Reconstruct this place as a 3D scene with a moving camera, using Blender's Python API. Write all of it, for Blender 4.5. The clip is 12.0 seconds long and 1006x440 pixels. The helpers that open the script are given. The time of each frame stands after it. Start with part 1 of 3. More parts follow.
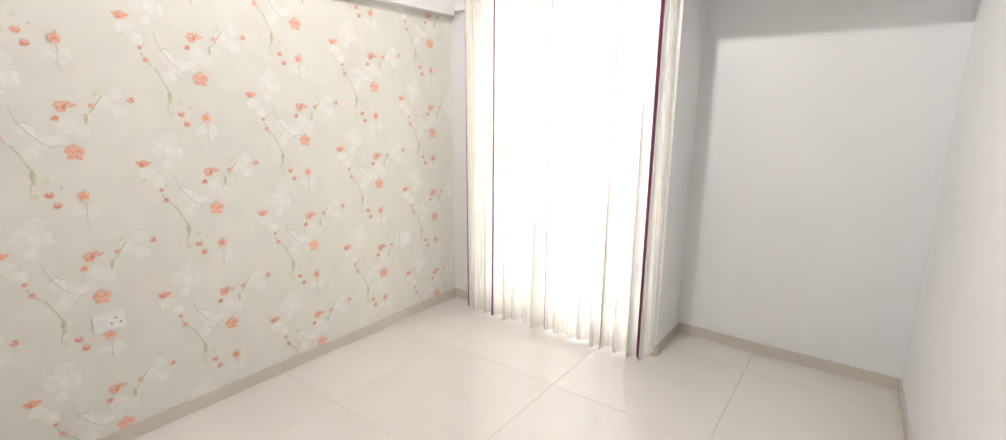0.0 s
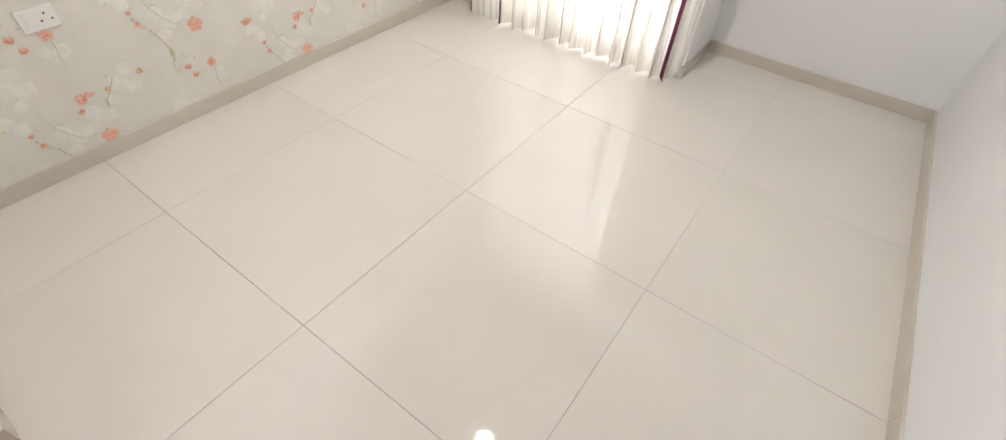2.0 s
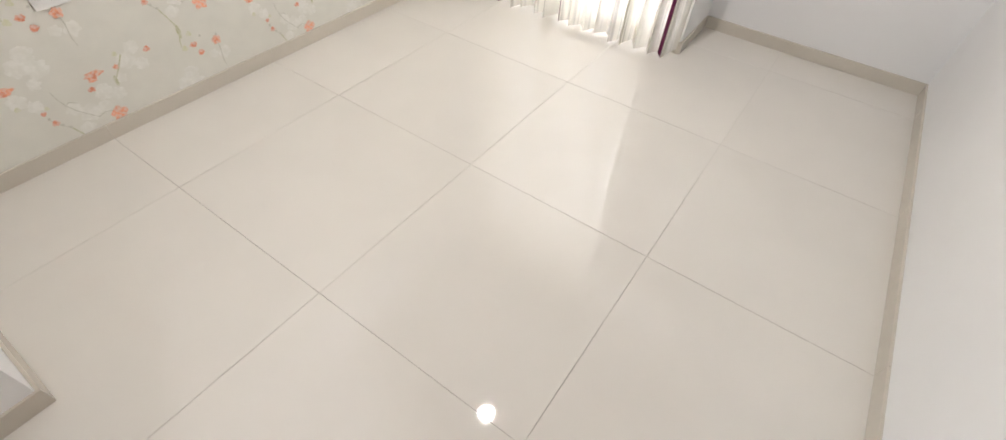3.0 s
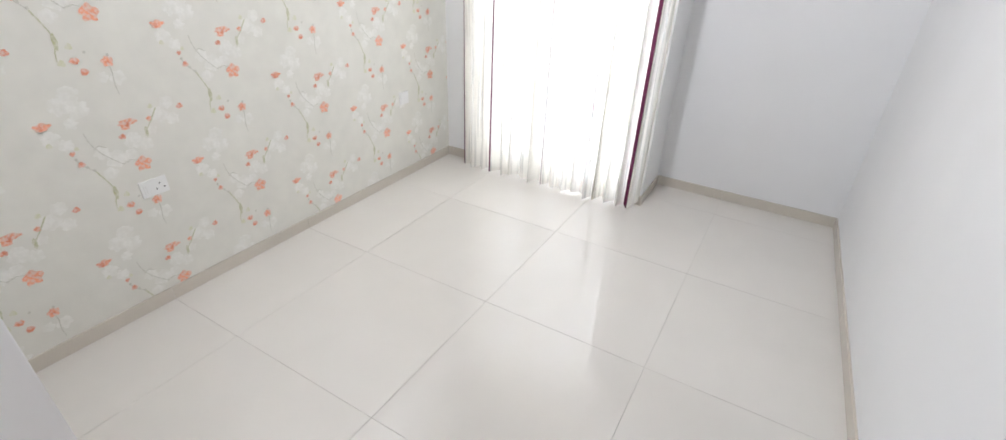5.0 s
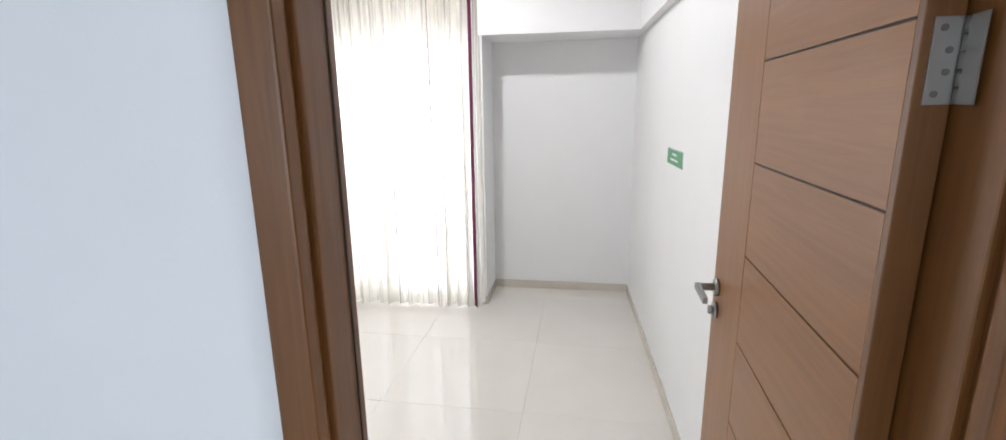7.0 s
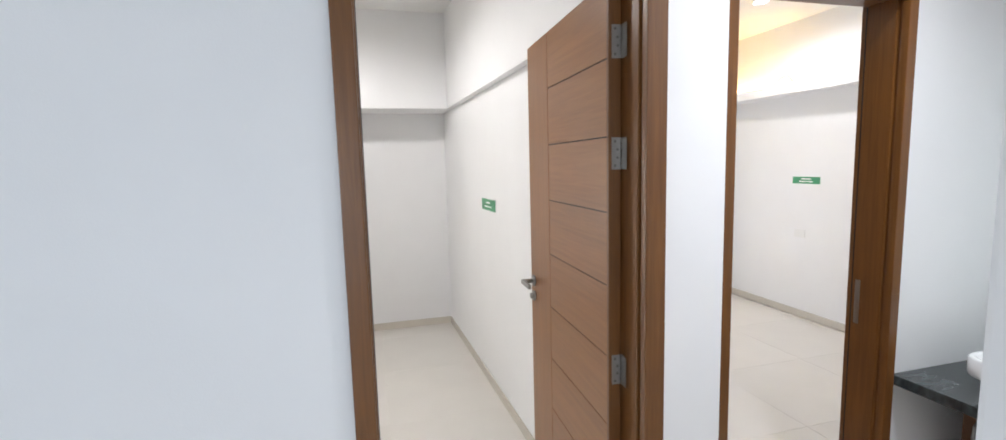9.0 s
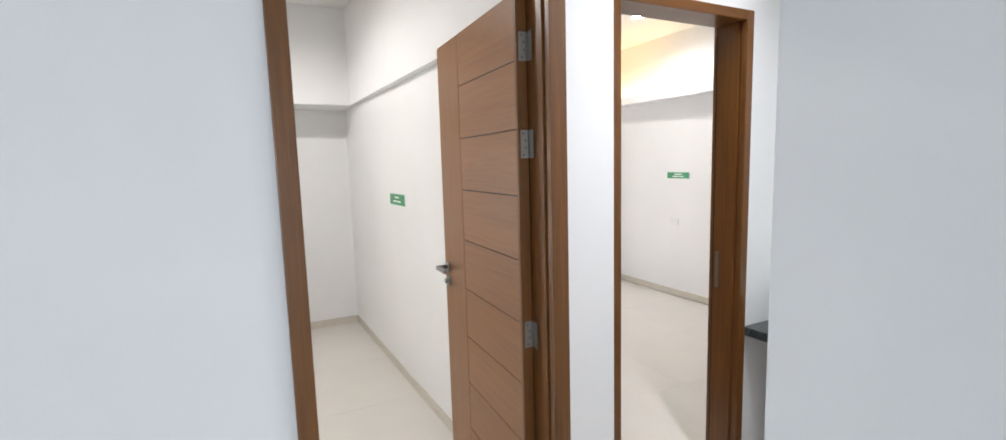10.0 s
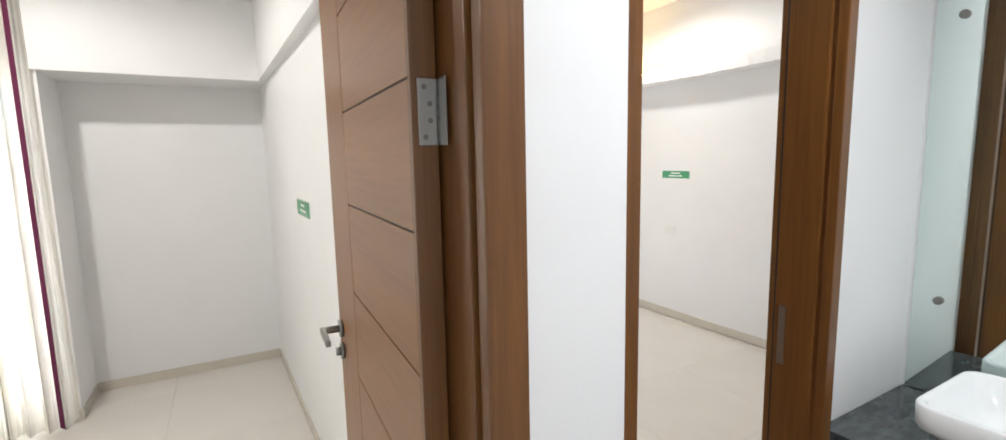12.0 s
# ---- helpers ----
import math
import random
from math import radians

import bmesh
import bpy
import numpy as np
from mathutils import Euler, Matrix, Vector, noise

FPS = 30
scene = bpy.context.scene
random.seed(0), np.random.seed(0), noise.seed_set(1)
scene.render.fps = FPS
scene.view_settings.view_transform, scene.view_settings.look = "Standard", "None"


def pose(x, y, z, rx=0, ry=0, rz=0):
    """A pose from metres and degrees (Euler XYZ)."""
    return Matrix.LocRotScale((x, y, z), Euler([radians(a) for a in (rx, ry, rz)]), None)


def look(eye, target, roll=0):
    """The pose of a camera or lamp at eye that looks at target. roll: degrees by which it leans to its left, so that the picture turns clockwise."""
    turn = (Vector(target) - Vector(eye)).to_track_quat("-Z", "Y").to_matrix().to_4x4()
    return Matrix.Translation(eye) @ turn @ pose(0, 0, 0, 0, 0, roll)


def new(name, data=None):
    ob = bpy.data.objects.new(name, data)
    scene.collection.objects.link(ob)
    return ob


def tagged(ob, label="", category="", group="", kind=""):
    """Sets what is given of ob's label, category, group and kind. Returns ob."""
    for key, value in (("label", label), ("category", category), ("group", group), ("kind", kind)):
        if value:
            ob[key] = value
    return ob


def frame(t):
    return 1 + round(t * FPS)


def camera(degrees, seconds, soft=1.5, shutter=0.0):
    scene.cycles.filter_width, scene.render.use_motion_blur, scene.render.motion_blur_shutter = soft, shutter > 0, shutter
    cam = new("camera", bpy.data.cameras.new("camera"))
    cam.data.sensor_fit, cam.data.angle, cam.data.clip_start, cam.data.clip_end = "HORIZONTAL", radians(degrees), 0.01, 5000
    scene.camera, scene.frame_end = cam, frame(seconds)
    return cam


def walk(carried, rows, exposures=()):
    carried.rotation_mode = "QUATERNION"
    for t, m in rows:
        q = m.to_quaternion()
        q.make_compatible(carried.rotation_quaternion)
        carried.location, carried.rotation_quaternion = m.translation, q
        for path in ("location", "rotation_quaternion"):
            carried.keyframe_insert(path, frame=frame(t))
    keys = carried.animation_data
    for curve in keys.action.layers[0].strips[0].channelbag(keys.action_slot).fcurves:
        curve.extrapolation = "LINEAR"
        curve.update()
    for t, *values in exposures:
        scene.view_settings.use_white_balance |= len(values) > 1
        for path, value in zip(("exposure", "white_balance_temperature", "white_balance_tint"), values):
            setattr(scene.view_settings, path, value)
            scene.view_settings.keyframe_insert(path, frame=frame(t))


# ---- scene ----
cam = camera(91.6, 12.0)
PATH = [
    (0, (2.302, 1.531, 1.455), (1.139, 3.096, 1.01), 0.2),
    (0.5, (2.231, 1.587, 1.434), (1.09, 3.068, 0.724), 0.9),
    (1, (2.207, 1.661, 1.401), (1.124, 3.026, 0.42), 1.3),
    (1.5, (2.174, 1.725, 1.385), (1.219, 2.95, 0.124), 1.6),
    (2, (2.048, 1.675, 1.358), (1.273, 2.826, -0.082), 3.4),
    (2.5, (2.049, 1.643, 1.344), (1.337, 2.748, -0.164), 3.8),
    (4.5, (2.108, 1.3, 1.552), (1.259, 2.674, 0.373), 2.5),
    (5, (2.1, 1.185, 1.57), (1.243, 2.689, 0.568), 2.1),
    (5.5, (2.153, 1.032, 1.535), (1.329, 2.669, 0.733), 0.8),
    (6, (2.175, 0.876, 1.554), (1.463, 2.624, 0.892), 0.2),
    (6.5, (2.193, 0.719, 1.561), (1.654, 2.567, 1.018), -0.5),
    (7, (2.176, 0.499, 1.582), (1.867, 2.425, 1.137), -0.8),
    (8.8, (1.891, -0.15, 1.605), (2.321, 1.791, 1.384), -2.3),
    (9, (1.856, -0.191, 1.605), (2.377, 1.726, 1.377), -1.5),
    (9.5, (1.753, -0.316, 1.579), (2.496, 1.529, 1.368), -1.8),
    (10, (1.73, -0.327, 1.567), (2.636, 1.44, 1.333), -1.6),
    (10.5, (1.793, -0.188, 1.564), (2.752, 1.548, 1.303), -1.3),
    (11, (1.907, 0.038, 1.562), (2.885, 1.761, 1.29), -1.1),
    (11.5, (2.095, 0.257, 1.556), (3.074, 1.981, 1.292), -1.1),
    (12, (2.31, 0.459, 1.559), (3.288, 2.185, 1.306), -1.2),
]
# stops, kelvin, tint: the white balance drifts as the view turns from the room to the passage
EXPOSURES = [(0.0, 0.6, 6450, 14), (2.5, 0.6, 6500, 14), (4.5, 0.6, 6000, 13), (5.5, 0.55, 5850, 13), (6.5, 0.60, 6000, 13), (7.2, 0.60, 6050, 13), (9.5, 0.58, 6300, 13), (10.5, 0.58, 6400, 12), (12.0, 0.55, 6450, 11)]
walk(cam, [(t, look(eye, target, roll)) for t, eye, target, roll in PATH], EXPOSURES)

# ---- world and light ----
world = bpy.data.worlds.new("world")
scene.world = world
world.use_nodes = True
wn = world.node_tree.nodes
sky = wn.new("ShaderNodeTexSky")
sky.sky_type, sky.sun_disc, sky.sun_elevation, sky.sun_rotation = "NISHITA", False, radians(50), radians(200)
world.node_tree.links.new(sky.outputs[0], wn["Background"].inputs[0])
wn["Background"].inputs[1].default_value = 0.12


def area_lamp(name, eye, target, sx, sy, watts, color, spread=180):
    data = bpy.data.lights.new(name, "AREA")
    data.shape, data.size, data.size_y, data.energy, data.color, data.spread = "RECTANGLE", sx, sy, watts, color, radians(spread)
    ob = new(name, data)
    ob.matrix_world = look(eye, target)
    return ob


# daylight in the bedroom window; living-room and second-bedroom windows are unseen, added for light
area_lamp("window_daylight", (0.725, 4.50, 1.08), (0.725, 0, 1.0), 1.15, 1.92, 35, (0.97, 0.985, 1.0))
area_lamp("assumed_living_daylight", (0.4, -3.58, 1.3), (0.4, 3.0, 1.2), 2.6, 2.0, 36, (0.84, 0.93, 1.0))
# no window is known here; this lamp is added to brighten the room
area_lamp("added_bedroom_light", (4.3, 5.08, 1.2), (4.3, 0, 1.0), 1.6, 1.8, 18, (1.0, 0.98, 0.95))


def spot_lamp(name, place, watts, color, angle, blend, size=0.06):
    data = bpy.data.lights.new(name, "SPOT")
    data.energy, data.color, data.shadow_soft_size, data.spot_size, data.spot_blend = watts, color, size, radians(angle), blend
    ob = new(name, data)
    ob.location = place
    return ob


# ---- materials ----
def mat(name, color, rough=0.5, metal=0.0, scale=8.0, vary=0.06, bump=0.0, bump_scale=120.0, spec=0.5, per_piece=0.0, stretch=(1, 1, 1)):
    """A surface with two scales of colour variation and fine relief."""
    m = bpy.data.materials.new(name)
    m.use_nodes = True
    nt = m.node_tree
    b = nt.nodes["Principled BSDF"]
    b.inputs["Roughness"].default_value, b.inputs["Metallic"].default_value = rough, metal
    b.inputs["Specular IOR Level"].default_value = spec
    co = nt.nodes.new("ShaderNodeTexCoord")
    mp = nt.nodes.new("ShaderNodeMapping")
    mp.inputs["Scale"].default_value = stretch
    nt.links.new(co.outputs["Object"], mp.inputs[0])
    n1 = nt.nodes.new("ShaderNodeTexNoise")
    n1.inputs["Scale"].default_value, n1.inputs["Detail"].default_value = scale, 6
    n2 = nt.nodes.new("ShaderNodeTexNoise")
    n2.inputs["Scale"].default_value, n2.inputs["Detail"].default_value = scale * 0.13, 3
    for n in (n1, n2):
        nt.links.new(mp.outputs[0], n.inputs["Vector"])
    add = nt.nodes.new("ShaderNodeMath")
    add.operation = "ADD"
    nt.links.new(n1.outputs["Fac"], add.inputs[0])
    nt.links.new(n2.outputs["Fac"], add.inputs[1])
    val = add.outputs[0]
    if per_piece:
        info = nt.nodes.new("ShaderNodeObjectInfo")
        more = nt.nodes.new("ShaderNodeMath")
        more.operation = "MULTIPLY_ADD"
        more.inputs[1].default_value = per_piece
        nt.links.new(info.outputs["Random"], more.inputs[0])
        nt.links.new(val, more.inputs[2])
        val = more.outputs[0]
    ramp = nt.nodes.new("ShaderNodeMapRange")
    ramp.inputs["From Min"].default_value, ramp.inputs["From Max"].default_value = 0.6, 1.4
    ramp.inputs["To Min"].default_value, ramp.inputs["To Max"].default_value = 1 - vary, 1 + vary
    nt.links.new(val, ramp.inputs[0])
    mul = nt.nodes.new("ShaderNodeVectorMath")
    mul.operation = "SCALE"
    mul.inputs[0].default_value = color
    nt.links.new(ramp.outputs[0], mul.inputs["Scale"])
    nt.links.new(mul.outputs[0], b.inputs["Base Color"])
    if bump:
        nb = nt.nodes.new("ShaderNodeTexNoise")
        nb.inputs["Scale"].default_value, nb.inputs["Detail"].default_value = bump_scale, 4
        nt.links.new(mp.outputs[0], nb.inputs["Vector"])
        bp = nt.nodes.new("ShaderNodeBump")
        bp.inputs["Strength"].default_value, bp.inputs["Distance"].default_value = bump, 0.002
        nt.links.new(nb.outputs["Fac"], bp.inputs["Height"])
        nt.links.new(bp.outputs[0], b.inputs["Normal"])
    return m


def wood(name, light, dark, rough, along):
    """Veneer with long grain along one axis: 'z' upright, 'y' lying."""
    m = bpy.data.materials.new(name)
    m.use_nodes = True
    nt = m.node_tree
    b = nt.nodes["Principled BSDF"]
    b.inputs["Roughness"].default_value = rough
    co = nt.nodes.new("ShaderNodeTexCoord")
    mp = nt.nodes.new("ShaderNodeMapping")
    mp.inputs["Scale"].default_value = {"z": (38, 38, 1.6), "y": (38, 1.6, 38), "x": (1.6, 38, 38)}[along]
    nt.links.new(co.outputs["Object"], mp.inputs[0])
    n1 = nt.nodes.new("ShaderNodeTexNoise")
    n1.inputs["Scale"].default_value, n1.inputs["Detail"].default_value, n1.inputs["Roughness"].default_value = 1.6, 8, 0.65
    n1.inputs["Distortion"].default_value = 0.6
    n2 = nt.nodes.new("ShaderNodeTexNoise")
    n2.inputs["Scale"].default_value, n2.inputs["Detail"].default_value = 0.14, 2
    nt.links.new(mp.outputs[0], n1.inputs["Vector"])
    nt.links.new(mp.outputs[0], n2.inputs["Vector"])
    mixv = nt.nodes.new("ShaderNodeMath")
    mixv.operation = "MULTIPLY_ADD"
    mixv.inputs[1].default_value = 0.6
    nt.links.new(n2.outputs["Fac"], mixv.inputs[0])
    nt.links.new(n1.outputs["Fac"], mixv.inputs[2])
    cr = nt.nodes.new("ShaderNodeValToRGB")
    cr.color_ramp.elements[0].position, cr.color_ramp.elements[0].color = 0.5, (*dark, 1)
    cr.color_ramp.elements[1].position, cr.color_ramp.elements[1].color = 1.05, (*light, 1)
    nt.links.new(mixv.outputs[0], cr.inputs[0])
    nt.links.new(cr.outputs[0], b.inputs["Base Color"])
    bp = nt.nodes.new("ShaderNodeBump")
    bp.inputs["Strength"].default_value, bp.inputs["Distance"].default_value = 0.12, 0.001
    nt.links.new(n1.outputs["Fac"], bp.inputs["Height"])
    nt.links.new(bp.outputs[0], b.inputs["Normal"])
    return m


def glow(name, color, strength):
    m = bpy.data.materials.new(name)
    m.use_nodes = True
    b = m.node_tree.nodes["Principled BSDF"]
    b.inputs["Base Color"].default_value = (*color, 1)
    b.inputs["Emission Color"].default_value, b.inputs["Emission Strength"].default_value = (*color, 1), strength
    return m


def cloth(name, color, through_share, streak_share=0.0):
    """Thin fabric: part diffuse, part glowing with light from behind, with made-up upright see-through streaks."""
    m = bpy.data.materials.new(name)
    m.use_nodes = True
    nt = m.node_tree
    nt.nodes.remove(nt.nodes["Principled BSDF"])
    d, t, mx = nt.nodes.new("ShaderNodeBsdfDiffuse"), nt.nodes.new("ShaderNodeBsdfTranslucent"), nt.nodes.new("ShaderNodeMixShader")
    co = nt.nodes.new("ShaderNodeTexCoord")
    n = nt.nodes.new("ShaderNodeTexNoise")
    n.inputs["Scale"].default_value, n.inputs["Detail"].default_value = 14, 5
    nt.links.new(co.outputs["Object"], n.inputs["Vector"])
    r = nt.nodes.new("ShaderNodeMapRange")
    r.inputs["To Min"].default_value, r.inputs["To Max"].default_value = 0.9, 1.08
    nt.links.new(n.outputs["Fac"], r.inputs[0])
    v = nt.nodes.new("ShaderNodeVectorMath")
    v.operation = "SCALE"
    v.inputs[0].default_value = color
    nt.links.new(r.outputs[0], v.inputs["Scale"])
    for s in (d, t):
        nt.links.new(v.outputs[0], s.inputs["Color"])
    mx.inputs[0].default_value = through_share
    nt.links.new(d.outputs[0], mx.inputs[1])
    nt.links.new(t.outputs[0], mx.inputs[2])
    out = mx.outputs[0]
    # clear streaks stand in for the brighter light between the folds
    if streak_share:
        mp = nt.nodes.new("ShaderNodeMapping")
        mp.inputs["Scale"].default_value = (30, 30, 1.1)
        nt.links.new(co.outputs["Object"], mp.inputs[0])
        streak_noise = nt.nodes.new("ShaderNodeTexNoise")
        streak_noise.inputs["Scale"].default_value, streak_noise.inputs["Detail"].default_value = 1.0, 4
        nt.links.new(mp.outputs[0], streak_noise.inputs["Vector"])
        share = nt.nodes.new("ShaderNodeMapRange")
        share.inputs["From Min"].default_value, share.inputs["From Max"].default_value = 0.50, 0.62
        share.inputs["To Min"].default_value, share.inputs["To Max"].default_value = 0.0, streak_share
        nt.links.new(streak_noise.outputs["Fac"], share.inputs[0])
        clear, both = nt.nodes.new("ShaderNodeBsdfTransparent"), nt.nodes.new("ShaderNodeMixShader")
        nt.links.new(share.outputs[0], both.inputs[0])
        nt.links.new(out, both.inputs[1])
        nt.links.new(clear.outputs[0], both.inputs[2])
        out = both.outputs[0]
    nt.links.new(out, nt.nodes["Material Output"].inputs[0])
    return m


def printed(name, color, cover, scale=90):
    """Ink on wallpaper: patchy, fading into the paper's own colour."""
    m = mat(name, color, rough=0.65, scale=60, vary=0.12)
    nt = m.node_tree
    n = nt.nodes.new("ShaderNodeTexNoise")
    n.inputs["Scale"].default_value, n.inputs["Detail"].default_value = scale, 3
    co = nt.nodes.new("ShaderNodeTexCoord")
    nt.links.new(co.outputs["Object"], n.inputs["Vector"])
    r = nt.nodes.new("ShaderNodeMapRange")
    r.inputs["From Min"].default_value, r.inputs["From Max"].default_value = 0.36, 0.62
    r.inputs["To Min"].default_value, r.inputs["To Max"].default_value = cover * 0.45, min(1.0, cover * 1.3)
    nt.links.new(n.outputs["Fac"], r.inputs[0])
    mix = nt.nodes.new("ShaderNodeMix")
    mix.data_type = "RGBA"
    mix.inputs["A"].default_value = (*PAPER_COLOR, 1)
    b = nt.nodes["Principled BSDF"]
    old = b.inputs["Base Color"].links[0].from_socket
    nt.links.new(old, mix.inputs["B"])
    nt.links.new(r.outputs[0], mix.inputs["Factor"])
    nt.links.new(mix.outputs["Result"], b.inputs["Base Color"])
    return m


PAPER_COLOR = (0.745, 0.735, 0.67)
PAINT = mat("white_paint", (0.85, 0.85, 0.85), rough=0.55, scale=3, vary=0.025, bump=0.10, bump_scale=220)
CEIL = mat("ceiling_paint", (0.86, 0.855, 0.84), rough=0.7, scale=3, vary=0.02, bump=0.06, bump_scale=160)
PAPER = mat("wallpaper_ground", PAPER_COLOR, rough=0.6, scale=11, vary=0.06, bump=0.10, bump_scale=420)
TILE = mat("vitrified_tile", (0.73, 0.70, 0.65), rough=0.03, scale=4, vary=0.03, bump=0.001, bump_scale=5, spec=0.95, per_piece=0.2)
GROUT = mat("tile_joint", (0.66, 0.63, 0.575), rough=0.9, scale=40, vary=0.2)
SKIRT = mat("skirting_tile", (0.62, 0.575, 0.50), rough=0.2, scale=9, vary=0.05, per_piece=0.2)
FRAMEWOOD = wood("frame_wood_upright", (0.180, 0.072, 0.017), (0.085, 0.031, 0.007), 0.32, "z")
HEADWOOD = wood("frame_wood_lying", (0.180, 0.072, 0.017), (0.085, 0.031, 0.007), 0.32, "x")
LEAFWOOD = wood("leaf_veneer_lying", (0.280, 0.117, 0.030), (0.185, 0.073, 0.017), 0.34, "y")
STILEWOOD = wood("leaf_veneer_upright", (0.280, 0.117, 0.030), (0.190, 0.075, 0.017), 0.34, "z")
GROOVE = mat("groove_black", (0.035, 0.02, 0.012), rough=0.6)
STEEL = mat("brushed_steel", (0.31, 0.30, 0.285), rough=0.4, metal=1.0, scale=40, vary=0.05)
DARKSTEEL = mat("screw_steel", (0.18, 0.17, 0.16), rough=0.45, metal=1.0)
CHROME = mat("polished_chrome", (0.85, 0.85, 0.86), rough=0.06, metal=1.0, vary=0.01)
SEAL = mat("black_seal", (0.02, 0.017, 0.015), rough=0.5)
GREEN = mat("green_sign", (0.02, 0.27, 0.10), rough=0.3, vary=0.03)
LETTER = mat("white_print", (0.85, 0.88, 0.85), rough=0.5, vary=0.02)
ACRYL = mat("clear_edge", (0.72, 0.84, 0.78), rough=0.15, vary=0.02)
PLASTIC = mat("white_plastic", (0.82, 0.82, 0.80), rough=0.3, vary=0.01)
DARK = mat("socket_holes", (0.03, 0.03, 0.03), rough=0.6)
CERAMIC = mat("white_ceramic", (0.86, 0.87, 0.87), rough=0.07, vary=0.01)
GRANITE = mat("black_granite", (0.055, 0.064, 0.066), rough=0.12, scale=16, vary=1.0, stretch=(1, 2.2, 1))
CABINET = wood("cabinet_laminate", (0.16, 0.075, 0.035), (0.08, 0.035, 0.016), 0.4, "z")
ALU = mat("white_window_frame", (0.75, 0.75, 0.74), rough=0.35, vary=0.02)
CABLE = mat("grey_conduit", (0.55, 0.52, 0.45), rough=0.5)
SHEER = cloth("cream_sheer", (0.87, 0.845, 0.78), 0.25, 0.32)
STRIPE_MATS = {
    "plum": cloth("plum_stripe", (0.15, 0.035, 0.08), 0.05),
    "olive": cloth("olive_stripe", (0.27, 0.25, 0.13), 0.15),
}
ORANGE = printed("coral_ink", (0.83, 0.36, 0.22), 0.80)
DEEP = printed("deep_coral_ink", (0.74, 0.25, 0.14), 0.8)
PALE = printed("pale_blossom_ink", (0.88, 0.875, 0.84), 0.38, 30)
TWIG = printed("grey_green_twig_ink", (0.44, 0.43, 0.36), 0.5)
OLIVE = printed("olive_leaf_ink", (0.42, 0.43, 0.20), 0.6)
LIME = printed("yellow_green_ink", (0.60, 0.61, 0.32), 0.4)
WARM = glow("warm_cove_strip", (1.0, 0.62, 0.17), 20)
LAMPGLOW = glow("downlight_disc", (1.0, 0.98, 0.94), 30)

MIRROR = bpy.data.materials.new("mirror_glass")
MIRROR.use_nodes = True
mb = MIRROR.node_tree.nodes["Principled BSDF"]
mb.inputs["Base Color"].default_value, mb.inputs["Metallic"].default_value, mb.inputs["Roughness"].default_value = (0.78, 0.87, 0.85, 1), 1.0, 0.01
GLASS = bpy.data.materials.new("window_glass")
GLASS.use_nodes = True
gb = GLASS.node_tree.nodes["Principled BSDF"]
gb.inputs["Transmission Weight"].default_value, gb.inputs["Roughness"].default_value = 1.0, 0.0


# ---- mesh helpers ----
def box(bm, lo, hi, bevel=0.0, m=None):
    """Adds a block between two corners to bm."""
    c = [(a + b) / 2 for a, b in zip(lo, hi)]
    s = [abs(b - a) for a, b in zip(lo, hi)]
    made = bmesh.ops.create_cube(bm, size=1.0, matrix=Matrix.LocRotScale(c, None, s))
    if bevel:
        edges = list({e for v in made["verts"] for e in v.link_edges})
        bmesh.ops.bevel(bm, geom=edges, offset=bevel, segments=2, profile=0.7, affect="EDGES")
    return bm


def block(lo, hi, bevel=0.0):
    return box(bmesh.new(), lo, hi, bevel)


def tube(bm, a, b, r, sides=16, bevel=0.0):
    a, b = Vector(a), Vector(b)
    turn = (b - a).to_track_quat("Z", "Y")
    bmesh.ops.create_cone(bm, cap_ends=True, segments=sides, radius1=r, radius2=r, depth=(b - a).length,
                          matrix=Matrix.LocRotScale((a + b) / 2, turn, None))
    return bm


def part(name, bm, material, parent=None, label="", smooth=False):
    mesh = bpy.data.meshes.new(name)
    bm.to_mesh(mesh)
    bm.free()
    for one in material if isinstance(material, (list, tuple)) else [material]:
        mesh.materials.append(one)
    if smooth:
        for p in mesh.polygons:
            p.use_smooth = True
    ob = new(name, mesh)
    if parent:
        ob.parent = parent
    if label:
        ob["label"] = label
    return ob


def thing(name, label, category, group="", kind=""):
    return tagged(new(name), label, category, group, kind)


def structure(name, bm, material, label, category):
    return tagged(part(name, bm, material), label, category, kind="structure")


# ---- the plan, in metres ----
WEST, EAST, NORTH, NICHE = -0.183, 2.640, 4.245, 4.665     # bedroom faces
CORR, ROOM = 1.035, 1.150                                 # the door wall's two faces
TOP, BEAM = 2.92, 2.105                                  # ceiling and beam undersides
D1L, D1R, D2L, D2R = 1.790, 2.665, 2.944, 3.733          # outer edges of the two door frames
HEAD = 2.190                                             # top of the door frames
PIER = 1.120                                             # face of the pier between the doors
BASIN = 1.190                                            # wall beside the wash basin
MIRX = 4.350                                             # wall with the mirror
STUBX, STUBY = 2.335, 0.08                               # corner of the solid block beside the passage
W1L, W1R, W1B, W1T = 0.13, 1.32, 0.10, 2.08               # opening of the bedroom window
FAR = 5.975                                              # second bedroom's far wall

# ---- large structure ----
def skewed(ob):
    """The side wall of the small bedroom runs a little out of square, and so does what is fixed to it."""
    ob.matrix_world = pose(EAST, 3.4, 0, 0, 0, 1.75) @ pose(-EAST, -3.4, 0) @ ob.matrix_world
    return ob


floor = structure("floor", block((-2.2, -3.6, -0.12), (6.3, 5.4, -0.006)), GROUT, "cream polished vitrified floor tiles with thin grey joints", "floor")
structure("ceiling", block((-2.2, -3.6, TOP), (6.3, 5.4, TOP + 0.12)), CEIL, "plain white painted ceiling", "ceiling")

